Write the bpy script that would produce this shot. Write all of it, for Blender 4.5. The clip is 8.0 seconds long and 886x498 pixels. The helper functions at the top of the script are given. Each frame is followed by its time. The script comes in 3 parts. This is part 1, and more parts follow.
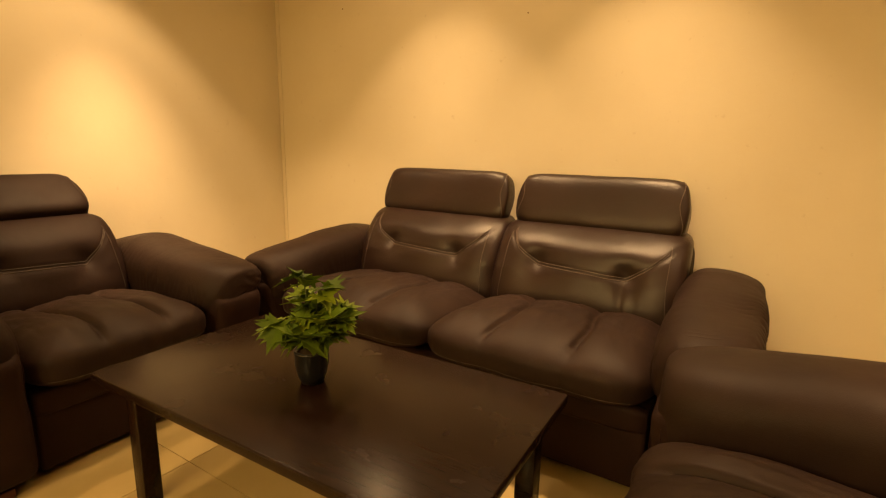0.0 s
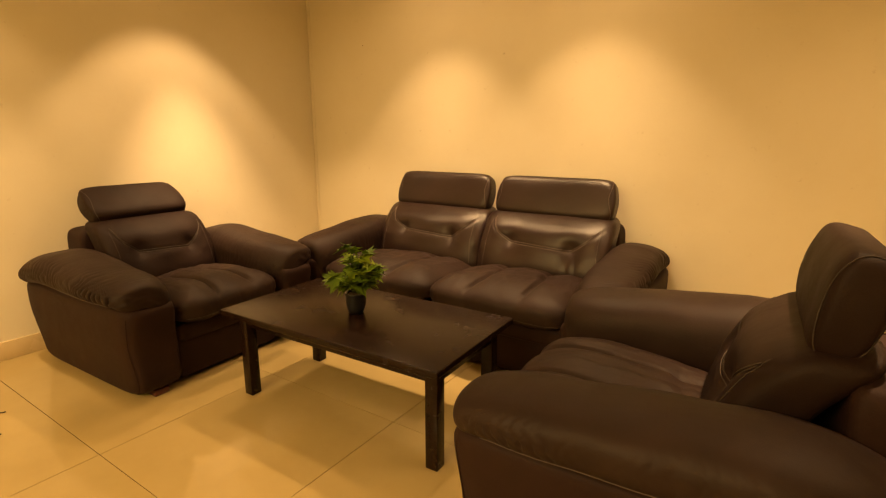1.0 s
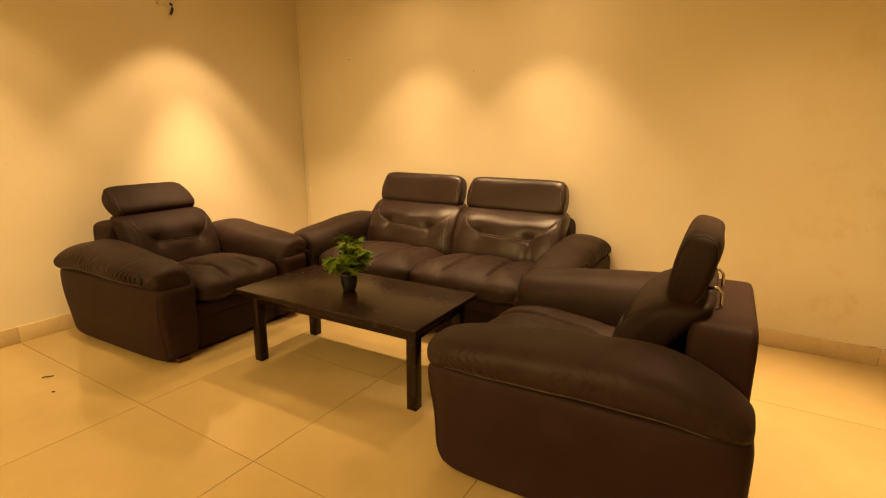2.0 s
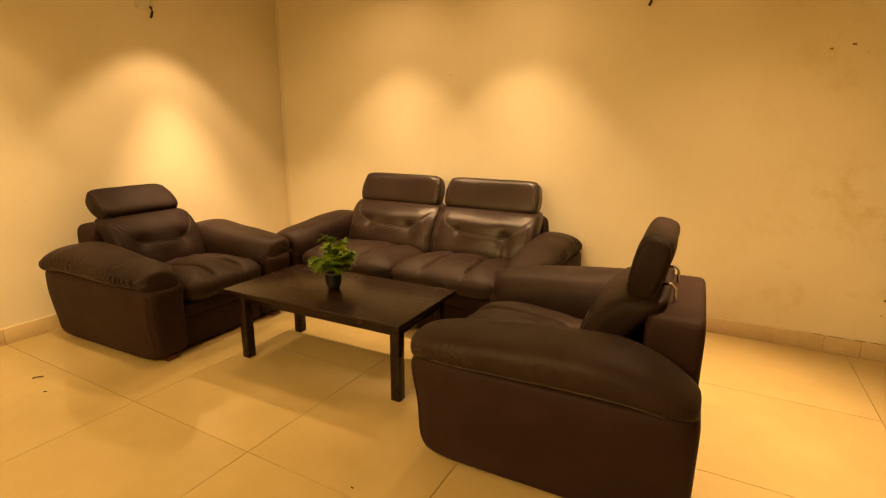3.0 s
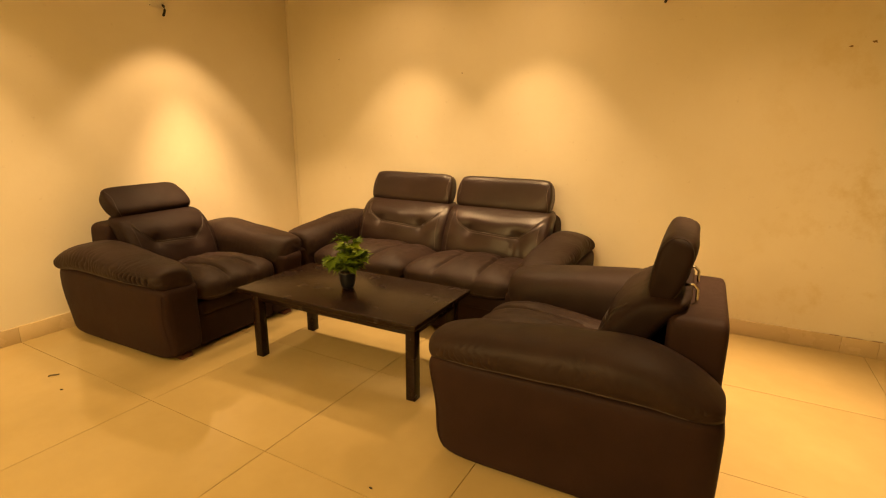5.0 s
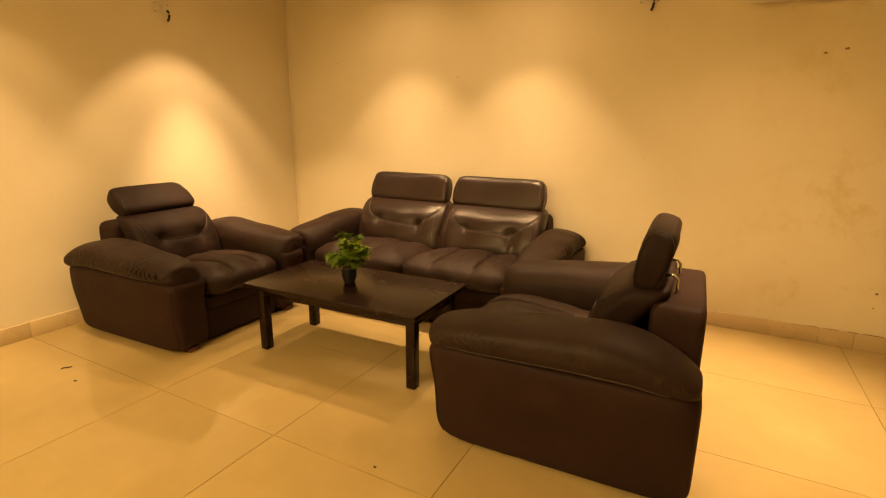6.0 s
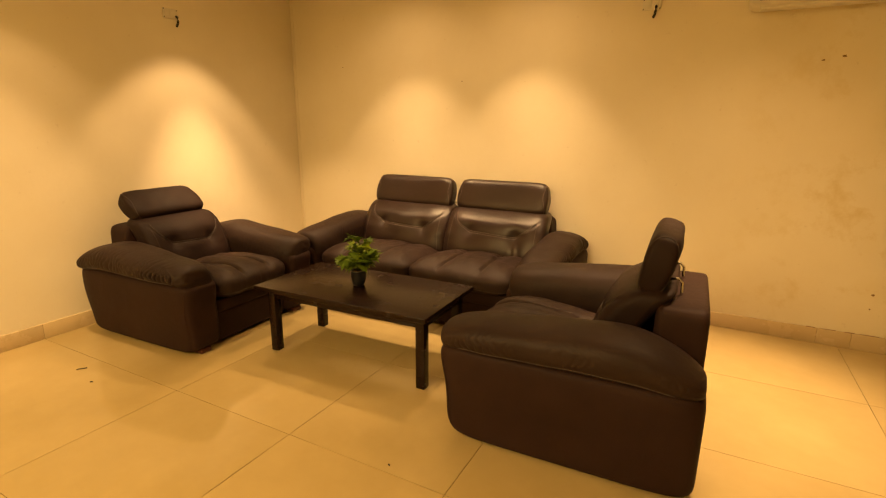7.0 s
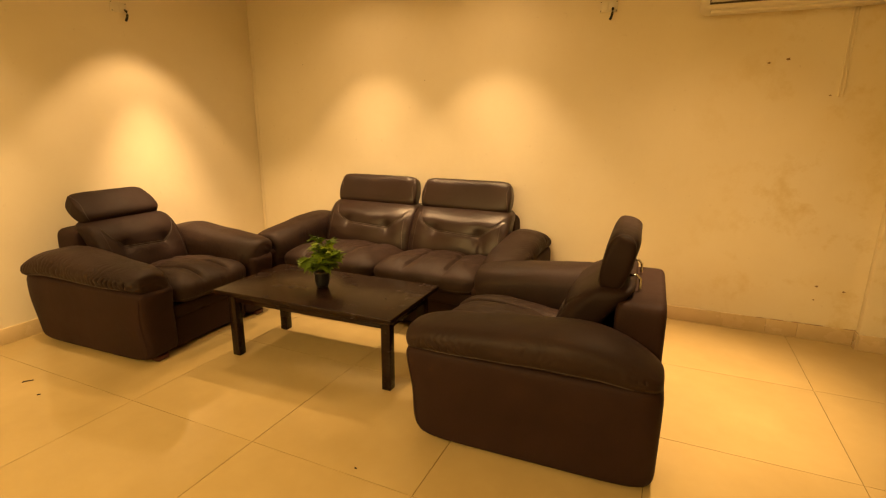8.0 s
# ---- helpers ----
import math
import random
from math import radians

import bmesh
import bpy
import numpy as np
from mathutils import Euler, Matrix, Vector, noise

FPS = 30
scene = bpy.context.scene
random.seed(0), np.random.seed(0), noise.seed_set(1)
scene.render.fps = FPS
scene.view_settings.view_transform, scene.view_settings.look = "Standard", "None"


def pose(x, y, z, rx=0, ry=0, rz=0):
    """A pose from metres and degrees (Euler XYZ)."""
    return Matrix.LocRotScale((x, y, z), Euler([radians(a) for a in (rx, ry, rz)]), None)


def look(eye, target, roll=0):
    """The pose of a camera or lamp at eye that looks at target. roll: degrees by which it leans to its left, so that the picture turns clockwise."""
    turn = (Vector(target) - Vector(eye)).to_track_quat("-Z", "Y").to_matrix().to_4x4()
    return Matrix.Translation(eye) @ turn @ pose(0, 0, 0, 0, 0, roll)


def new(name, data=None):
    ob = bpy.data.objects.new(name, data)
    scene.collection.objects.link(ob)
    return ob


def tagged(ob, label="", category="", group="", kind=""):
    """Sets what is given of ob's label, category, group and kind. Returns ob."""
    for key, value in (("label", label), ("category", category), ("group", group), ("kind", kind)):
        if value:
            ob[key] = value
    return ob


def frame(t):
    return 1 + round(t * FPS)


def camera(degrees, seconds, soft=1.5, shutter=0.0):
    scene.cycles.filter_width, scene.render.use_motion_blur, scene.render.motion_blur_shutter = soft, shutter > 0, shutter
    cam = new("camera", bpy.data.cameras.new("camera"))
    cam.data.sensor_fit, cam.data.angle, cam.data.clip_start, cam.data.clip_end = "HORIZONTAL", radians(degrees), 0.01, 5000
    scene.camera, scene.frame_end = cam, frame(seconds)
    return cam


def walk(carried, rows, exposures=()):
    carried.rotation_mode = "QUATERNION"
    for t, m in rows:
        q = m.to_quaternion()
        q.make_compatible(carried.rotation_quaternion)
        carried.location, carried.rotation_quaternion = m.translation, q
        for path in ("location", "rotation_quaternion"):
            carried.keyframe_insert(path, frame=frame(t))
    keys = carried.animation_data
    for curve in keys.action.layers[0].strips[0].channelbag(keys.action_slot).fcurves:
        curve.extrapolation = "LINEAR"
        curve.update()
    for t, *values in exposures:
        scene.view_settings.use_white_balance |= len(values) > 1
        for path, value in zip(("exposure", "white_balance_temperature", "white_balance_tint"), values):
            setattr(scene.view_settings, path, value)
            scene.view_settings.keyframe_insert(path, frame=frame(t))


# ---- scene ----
cam = camera(83.3, 8.0, soft=1.2)
PATH = [
    (0, (1.527, -0.034, 1.065), (0.488, 1.628, 0.666), 1.1),
    (0.5, (1.773, -0.345, 1.13), (0.716, 1.301, 0.711), 0.3),
    (1, (2.039, -0.682, 1.195), (0.961, 0.943, 0.754), 0.0),
    (1.5, (2.221, -0.932, 1.229), (1.163, 0.707, 0.788), 0.2),
    (3, (2.383, -1.212, 1.323), (1.454, 0.495, 0.849), 0.4),
    (3.5, (2.381, -1.22, 1.335), (1.445, 0.48, 0.853), 0.4),
    (4, (2.351, -1.214, 1.333), (1.408, 0.482, 0.847), 0.4),
    (4.5, (2.311, -1.198, 1.327), (1.363, 0.495, 0.842), 0.4),
    (6, (2.377, -1.356, 1.331), (1.454, 0.353, 0.854), 0.4),
    (6.5, (2.351, -1.399, 1.328), (1.431, 0.311, 0.849), 0.4),
    (7, (2.352, -1.434, 1.367), (1.438, 0.279, 0.887), 0.4),
    (7.5, (2.369, -1.426, 1.373), (1.539, 0.328, 0.89), 0.3),
    (8, (2.358, -1.426, 1.378), (1.567, 0.345, 0.89), 0.5),
]
walk(cam, [(t, look(eye, target, roll)) for t, eye, target, roll in PATH],
     exposures=((0.0, -0.14), (0.5, -0.08), (1.0, -0.02), (1.5, 0.0), (8.0, 0.02)))
# world: almost no light of its own, the rooms beyond are closed off
world = bpy.data.worlds.new("world")
scene.world = world
world.use_nodes = True
world.node_tree.nodes["Background"].inputs["Color"].default_value = (1.0, 0.62, 0.28, 1)
world.node_tree.nodes["Background"].inputs["Strength"].default_value = 0.0

CEIL = 2.62
WARM = (1.0, 0.606, 0.272)
FILL = (1.0, 0.650, 0.235)


def downlight(x, y, watts, degrees=76, blend=0.55, aim=(0, 0)):
    """A ceiling spot that points down, for recessed fittings and the added floor fill."""
    d = bpy.data.lights.new("down_spot", "SPOT")
    d.energy, d.color, d.spot_size, d.spot_blend, d.shadow_soft_size = watts, WARM, radians(degrees), blend, 0.045
    ob = new("down_spot", d)
    ob.matrix_world = look((x, y, CEIL - 0.02), (x + aim[0], y + aim[1], 0))
    return ob


# wall washers: each fitting throws a narrow core, a crisp-edged cone that draws the scallop, and a wide spill
for x, y, core_w, core, aim, cone_w, cone, edge, spill_w in (
        (0.03, 1.79, 150, 60, (0, 0.06), 72, 77, 0.42, 24), (1.10, 1.79, 150, 60, (0, 0.06), 72, 77, 0.42, 24),
        (-0.74, 1.17, 400, 46, (-0.38, 0.14), 84, 82, 0.32, 2), (-0.80, 0.0, 130, 44, (-0.40, 0), 22, 82, 0.35, 1)):
    downlight(x, y, core_w, core, 1.0, aim)
    downlight(x, y, cone_w, cone, edge)
    downlight(x, y, spill_w, 150, 1.0)
# the spot behind the second armchair
downlight(2.56, 1.28, 560, 52, 1.0)
downlight(2.56, 1.28, 82, 118, 1.0)
# an added wide fill over the open floor, no fitting known there
downlight(1.2, -1.9, 125, 150, 1.0)
# an unseen wide area lamp, added as fill for the rest of the showroom
panel = bpy.data.lights.new("fill_panel", "AREA")
panel.energy, panel.color, panel.size = 275, FILL, 2.2
new("fill_panel", panel).matrix_world = pose(0.8, -3.8, CEIL - 0.03)


# ---------- materials ----------
def material(name, colour, rough=0.5, metal=0.0, coat=0.0, ior=1.5):
    m = bpy.data.materials.new(name)
    m.use_nodes = True
    b = m.node_tree.nodes["Principled BSDF"]
    b.inputs["Base Color"].default_value = (*colour, 1)
    b.inputs["Roughness"].default_value = rough
    b.inputs["Metallic"].default_value = metal
    b.inputs["Coat Weight"].default_value = coat
    b.inputs["IOR"].default_value = ior
    return m, m.node_tree, b


def node(tree, kind, **values):
    n = tree.nodes.new(kind)
    for key, value in values.items():
        n.inputs[key.replace("_", " ")].default_value = value
    return n


def coords(tree):
    return tree.nodes.new("ShaderNodeTexCoord").outputs["Object"]


def ramp(tree, source, stops):
    r = tree.nodes.new("ShaderNodeValToRGB")
    while len(r.color_ramp.elements) < len(stops):
        r.color_ramp.elements.new(0.5)
    for e, (p, c) in zip(r.color_ramp.elements, stops):
        e.position, e.color = p, (*c, 1)
    tree.links.new(source, r.inputs["Fac"])
    return r.outputs["Color"]


def mix(tree, fac, a, b, mode="MIX"):
    n = tree.nodes.new("ShaderNodeMix")
    n.data_type, n.blend_type = "RGBA", mode
    for sock, v in ((n.inputs["Factor"], fac), (n.inputs["A"], a), (n.inputs["B"], b)):
        if isinstance(v, bpy.types.NodeSocket):
            tree.links.new(v, sock)
        elif isinstance(v, tuple):
            sock.default_value = (*v, 1)
        else:
            sock.default_value = v
    return n.outputs["Result"]


def scaled(tree, source, factor, plus=0.0):
    n = tree.nodes.new("ShaderNodeMath")
    n.operation = "MULTIPLY_ADD"
    tree.links.new(source, n.inputs[0])
    n.inputs[1].default_value, n.inputs[2].default_value = factor, plus
    return n.outputs[0]


def noise_tex(tree, vec, scale, detail=4.0, rough=0.55):
    n = node(tree, "ShaderNodeTexNoise", Scale=scale, Detail=detail, Roughness=rough)
    tree.links.new(vec, n.inputs["Vector"])
    return n.outputs["Fac"]


def bump(tree, shader, height, strength, distance, under=None):
    n = node(tree, "ShaderNodeBump", Strength=strength, Distance=distance)
    tree.links.new(height, n.inputs["Height"])
    if under:
        tree.links.new(under, n.inputs["Normal"])
    tree.links.new(n.outputs["Normal"], shader.inputs["Normal"])
    return n.outputs["Normal"]


def mat_leather(name, dark, light, rough, gloss):
    m, t, b = material(name, dark, rough)
    v = coords(t)
    big = noise_tex(t, v, 5.0, 5)
    col = ramp(t, big, ((0.3, dark), (0.7, light)))
    t.links.new(col, b.inputs["Base Color"])
    t.links.new(scaled(t, noise_tex(t, v, 14.0, 5), 0.16, rough - 0.08), b.inputs["Roughness"])
    grain = node(t, "ShaderNodeTexVoronoi", Scale=420.0)
    t.links.new(v, grain.inputs["Vector"])
    n1 = bump(t, b, noise_tex(t, v, 11.0, 6, 0.62), 0.32, 0.009)
    bump(t, b, grain.outputs["Distance"], 0.25, 0.0012, n1)
    b.inputs["Specular IOR Level"].default_value = gloss
    return m


LEATHER = mat_leather("leather_back", (0.0170, 0.0086, 0.0076), (0.0250, 0.0128, 0.0113), 0.34, 0.42)
# leather_back again, darkened and dulled: the armchairs' weaker light is in the colour
LEATHER_CHAIR_SHADED = mat_leather("leather_chair_back_shaded", (0.0135, 0.0070, 0.0062), (0.0200, 0.0105, 0.0094), 0.56, 0.14)
LEATHER_SEAT = mat_leather("leather_seat", (0.0182, 0.0098, 0.0082), (0.0272, 0.0150, 0.0126), 0.55, 0.20)
LEATHER_SIDE = mat_leather("leather_side_panel", (0.0210, 0.0104, 0.0088), (0.0300, 0.0150, 0.0126), 0.62, 0.12)
THREAD, _t, _b = material("thread_tan", (0.12, 0.092, 0.080), 0.7)
THREAD_DARK, _t, _b = material("thread_dark_brown", (0.048, 0.034, 0.028), 0.7)
CHROME, _t, _b = material("chrome", (0.75, 0.73, 0.70), 0.12, 1.0)
FOOT, _t, _b = material("red_brown_wood_foot", (0.10, 0.028, 0.018), 0.4)
BLACK_POT, _t, _b = material("black_glazed_pot", (0.012, 0.012, 0.013), 0.28)
SOIL, _t, _b = material("brown_potting_filler", (0.10, 0.06, 0.03), 0.9)
bump(_t, _b, noise_tex(_t, coords(_t), 120.0), 0.8, 0.006)
STEM, _t, _b = material("green_stem", (0.07, 0.10, 0.03), 0.6)
RUBBER, _t, _b = material("black_cable_sheath", (0.012, 0.011, 0.010), 0.5)


def mat_leaf():
    m, t, b = material("green_leaf", (0.10, 0.20, 0.03), 0.58)
    info = t.nodes.new("ShaderNodeObjectInfo")
    col = ramp(t, info.outputs["Random"], ((0.0, (0.050, 0.095, 0.003)), (0.5, (0.145, 0.230, 0.006)), (1.0, (0.260, 0.345, 0.013))))
    col = mix(t, scaled(t, noise_tex(t, coords(t), 60.0), 0.5), col, (0.045, 0.08, 0.01))
    t.links.new(col, b.inputs["Base Color"])
    bump(t, b, noise_tex(t, coords(t), 160.0), 0.3, 0.002)
    b.inputs["Specular IOR Level"].default_value = 0.22
    return m


LEAF = mat_leaf()


def mat_wood():
    m, t, b = material("dark_stained_wood", (0.030, 0.016, 0.011), 0.3, 0, 0.06)
    v = coords(t)
    mp = t.nodes.new("ShaderNodeMapping")
    mp.inputs["Scale"].default_value = (1.2, 22.0, 22.0)
    t.links.new(v, mp.inputs["Vector"])
    grain = noise_tex(t, mp.outputs["Vector"], 3.0, 8, 0.65)
    t.links.new(ramp(t, grain, ((0.3, (0.0095, 0.0045, 0.0033)), (0.7, (0.0185, 0.0090, 0.0063)))), b.inputs["Base Color"])
    t.links.new(scaled(t, noise_tex(t, v, 7.0, 5), 0.12, 0.20), b.inputs["Roughness"])
    bump(t, b, grain, 0.12, 0.002)
    b.inputs["Coat Roughness"].default_value = 0.15
    b.inputs["Specular IOR Level"].default_value = 0.15
    return m


WOOD = mat_wood()


def mat_wall():
    m, t, b = material("cream_wall_paint", (0.78, 0.71, 0.55), 0.72)
    v = coords(t)
    col = ramp(t, noise_tex(t, v, 1.3, 6, 0.6), ((0.25, (0.76, 0.685, 0.51)), (0.75, (0.83, 0.765, 0.60))))
    # damp stains low down and towards the far end of the back wall
    sep = t.nodes.new("ShaderNodeSeparateXYZ")
    t.links.new(v, sep.inputs["Vector"])
    far = node(t, "ShaderNodeMapRange")
    far.inputs["From Min"].default_value, far.inputs["From Max"].default_value = 2.3, 3.3
    t.links.new(sep.outputs["X"], far.inputs["Value"])
    blot = ramp(t, noise_tex(t, v, 3.4, 7, 0.68), ((0.52, (0, 0, 0)), (0.66, (1, 1, 1))))
    gate = t.nodes.new("ShaderNodeMath")
    gate.operation = "MULTIPLY"
    t.links.new(far.outputs["Result"], gate.inputs[0])
    t.links.new(blot, gate.inputs[1])
    col = mix(t, scaled(t, gate.outputs[0], 0.62), col, (0.60, 0.47, 0.15))
    tint = ramp(t, noise_tex(t, v, 0.9, 3, 0.5), ((0.42, (0, 0, 0)), (0.62, (1, 1, 1))))
    wash = t.nodes.new("ShaderNodeMath")
    wash.operation = "MULTIPLY"
    t.links.new(far.outputs["Result"], wash.inputs[0])
    t.links.new(tint, wash.inputs[1])
    col = mix(t, scaled(t, wash.outputs[0], 0.6), col, (0.70, 0.58, 0.30))
    speck = ramp(t, noise_tex(t, v, 26.0, 3, 0.5), ((0.70, (0, 0, 0)), (0.80, (1, 1, 1))))
    col = mix(t, scaled(t, speck, 0.22), col, (0.45, 0.35, 0.2))
    t.links.new(col, b.inputs["Base Color"])
    n1 = bump(t, b, noise_tex(t, v, 3.0, 5), 0.25, 0.02)
    bump(t, b, noise_tex(t, v, 160.0, 3), 0.15, 0.002, n1)
    return m


WALL = mat_wall()


def mat_tile(name, a, c, rough):
    m, t, b = material(name, a, rough)
    v = coords(t)
    info = t.nodes.new("ShaderNodeObjectInfo")
    col = ramp(t, noise_tex(t, v, 2.2, 7, 0.6), ((0.3, a), (0.7, c)))
    tone = ramp(t, info.outputs["Random"], ((0.0, (0.93, 0.93, 0.92)), (1.0, (1, 1, 1))))
    col = mix(t, 1.0, col, tone, "MULTIPLY")
    dirt = ramp(t, noise_tex(t, v, 8.0, 8, 0.7), ((0.58, (0, 0, 0)), (0.78, (1, 1, 1))))
    col = mix(t, scaled(t, dirt, 0.16), col, (0.36, 0.28, 0.18))
    t.links.new(col, b.inputs["Base Color"])
    t.links.new(scaled(t, noise_tex(t, v, 5.0, 6), 0.06, rough - 0.06), b.inputs["Roughness"])
    bump(t, b, noise_tex(t, v, 2.5, 2), 0.05, 0.01)
    return m


TILE = mat_tile("polished_cream_tile", (0.432, 0.330, 0.146), (0.500, 0.390, 0.184), 0.10)
SKIRT = mat_tile("skirting_tile", (0.56, 0.44, 0.25), (0.64, 0.51, 0.31), 0.3)
GROUT, _t, _b = material("dark_grout", (0.11, 0.074, 0.038), 0.9)
CEILING, _t, _b = material("white_ceiling_paint", (0.83, 0.80, 0.72), 0.8)
bump(_t, _b, noise_tex(_t, coords(_t), 40.0), 0.1, 0.003)
PLASTIC, _t, _b = material("yellowed_white_plastic", (0.74, 0.70, 0.58), 0.38)
DARK_SLOT, _t, _b = material("dark_slot", (0.06, 0.04, 0.028), 0.6)
SCRAP, _t, _b = material("dried_scrap", (0.05, 0.035, 0.02), 0.8)
CHIP, _t, _b = material("wall_chip_brown", (0.24, 0.15, 0.07), 0.9)


# ---------- mesh helpers ----------
def link_mesh(name, verts, faces, mat, smooth=True):
    me = bpy.data.meshes.new(name)
    me.from_pydata([tuple(v) for v in verts], [], faces)
    me.materials.append(mat)
    if smooth:
        me.polygons.foreach_set("use_smooth", [True] * len(me.polygons))
    me.update()
    return me


def part(name, me, parent=None, label="", at=None):
    ob = new(name, me)
    if parent:
        ob.parent = parent
    if at is not None:
        ob.matrix_basis = at
    return tagged(ob, label) if label else ob


def box_mesh(name, lo, hi, mat, bevel=0.004, seg=2, smooth=True):
    bm = bmesh.new()
    bmesh.ops.create_cube(bm, size=1)
    for v in bm.verts:
        v.co = Vector([lo[i] + (v.co[i] + 0.5) * (hi[i] - lo[i]) for i in range(3)])
    if bevel:
        bmesh.ops.bevel(bm, geom=bm.edges[:], offset=bevel, segments=seg, affect="EDGES", profile=0.5)
    bmesh.ops.recalc_face_normals(bm, faces=bm.faces)
    me = bpy.data.meshes.new(name)
    bm.to_mesh(me)
    bm.free()
    me.materials.append(mat)
    if smooth and bevel:
        me.polygons.foreach_set("use_smooth", [True] * len(me.polygons))
    return me


def swell(q, k, K, axis):
    """Scales a point of the unit cube's surface onto a rounded bolster: section exponent k, end exponent K along the axis."""
    a = abs(q[axis])
    b, c = [abs(q[i]) for i in range(3) if i != axis]
    r = ((b ** k + c ** k) ** (K / k) + a ** K) ** (1 / K)
    return q / r


def puff(name, half, counts, mat, k=5.0, K=8.0, axis=0, deform=None):
    """A stuffed block: a rounded bolster with an optional last shaping step."""
    ids, verts, faces = {}, [], []
    n = counts

    def vid(i, j, l):
        key = (i, j, l)
        if key not in ids:
            q = swell(Vector((2 * i / n[0] - 1, 2 * j / n[1] - 1, 2 * l / n[2] - 1)), k, K, axis)
            p = Vector([q[a] * half[a] for a in range(3)])
            ids[key] = len(verts)
            verts.append(deform(q, p) if deform else p)
        return ids[key]

    for a in range(3):
        u, w = [(1, 2), (2, 0), (0, 1)][a]
        for side in (0, n[a]):
            for i in range(n[u]):
                for j in range(n[w]):
                    ring = []
                    for di, dj in ((0, 0), (1, 0), (1, 1), (0, 1)):
                        idx = [0, 0, 0]
                        idx[a], idx[u], idx[w] = side, i + di, j + dj
                        ring.append(vid(*idx))
                    faces.append(ring if side else ring[::-1])
    return link_mesh(name, verts, faces, mat)


def tube(name, points, radius, mat, sides=6, closed=False):
    """A round cord along the points."""
    pts = [Vector(p) for p in points]
    verts, faces = [], []
    up = Vector((0.13, 0.21, 0.97)).normalized()
    for i, p in enumerate(pts):
        a, b = pts[max(i - 1, 0)], pts[min(i + 1, len(pts) - 1)]
        d = (b - a).normalized()
        s = d.cross(up)
        if s.length < 1e-3:
            s = d.cross(Vector((1, 0, 0)))
        s.normalize()
        w = d.cross(s)
        for j in range(sides):
            t = 2 * math.pi * j / sides
            verts.append(p + radius * (math.cos(t) * s + math.sin(t) * w))
    for i in range(len(pts) - 1):
        for j in range(sides):
            k = (j + 1) % sides
            faces.append((i * sides + j, i * sides + k, (i + 1) * sides + k, (i + 1) * sides + j))
    faces.append(tuple(range(sides))[::-1])
    faces.append(tuple(range((len(pts) - 1) * sides, len(pts) * sides)))
    return link_mesh(name, verts, faces, mat)


def lathe(name, profile, mat, sides=28):
    verts, faces = [], []
    for r, z in profile:
        for j in range(sides):
            t = 2 * math.pi * j / sides
            verts.append((r * math.cos(t), r * math.sin(t), z))
    for i in range(len(profile) - 1):
        for j in range(sides):
            k = (j + 1) % sides
            faces.append((i * sides + j, i * sides + k, (i + 1) * sides + k, (i + 1) * sides + j))
    faces.append(tuple(range(sides))[::-1])
    faces.append(tuple(range((len(profile) - 1) * sides, len(profile) * sides)))
    return link_mesh(name, verts, faces, mat)


def smooth01(a, b, x):
    t = min(max((x - a) / (b - a), 0.0), 1.0)
    return t * t * (3 - 2 * t)


def bell(x, w):
    return math.exp(-(x / w) ** 2)


# ---------- the room ----------
XL, YB, XR, YF = -1.359, 2.402, 7.6, -8.4
XC, YC = 3.575, 2.335          # the shallow pier at the far end of the back wall


def structure(name, lo, hi, mat, label, category, bevel=0.0):
    ob = new(name, box_mesh(name, lo, hi, mat, bevel))
    return tagged(ob, label, category, kind="structure")


structure("wall_west", (XL - 0.15, YF, -0.05), (XL, YB + 0.15, CEIL), WALL, "cream painted plaster wall behind the armchair", "wall")
structure("wall_north", (XL, YB, -0.05), (XR, YB + 0.15, CEIL), WALL, "cream painted plaster wall with damp stains", "wall")
structure("wall_pier", (XC, YC, -0.05), (XC + 0.9, YB - 0.002, CEIL), WALL, "cream painted shallow wall pier", "wall", 0.006)
structure("wall_east", (XR, YF, -0.05), (XR + 0.15, YB + 0.15, CEIL), WALL, "plain cream painted wall", "wall")
structure("wall_south", (XL - 0.15, YF - 0.15, -0.05), (XR + 0.15, YF, CEIL), WALL, "plain cream painted wall", "wall")
structure("ceiling", (XL - 0.15, YF - 0.15, CEIL), (XR + 0.15, YB + 0.15, CEIL + 0.1), CEILING, "plain off-white ceiling", "ceiling")
floor = structure("floor", (XL - 0.15, YF - 0.15, -0.12), (XR + 0.15, YB + 0.15, -0.0035), GROUT, "polished cream floor tiles with dark thin joints", "floor")


# ---------- upholstery ----------
def top_line(y):
    """Height of the armrest's crown along its depth."""
    return 0.636 - (0.72 * (y - 0.12) ** 2 if y > 0.12 else 0.11 * (0.12 - y))


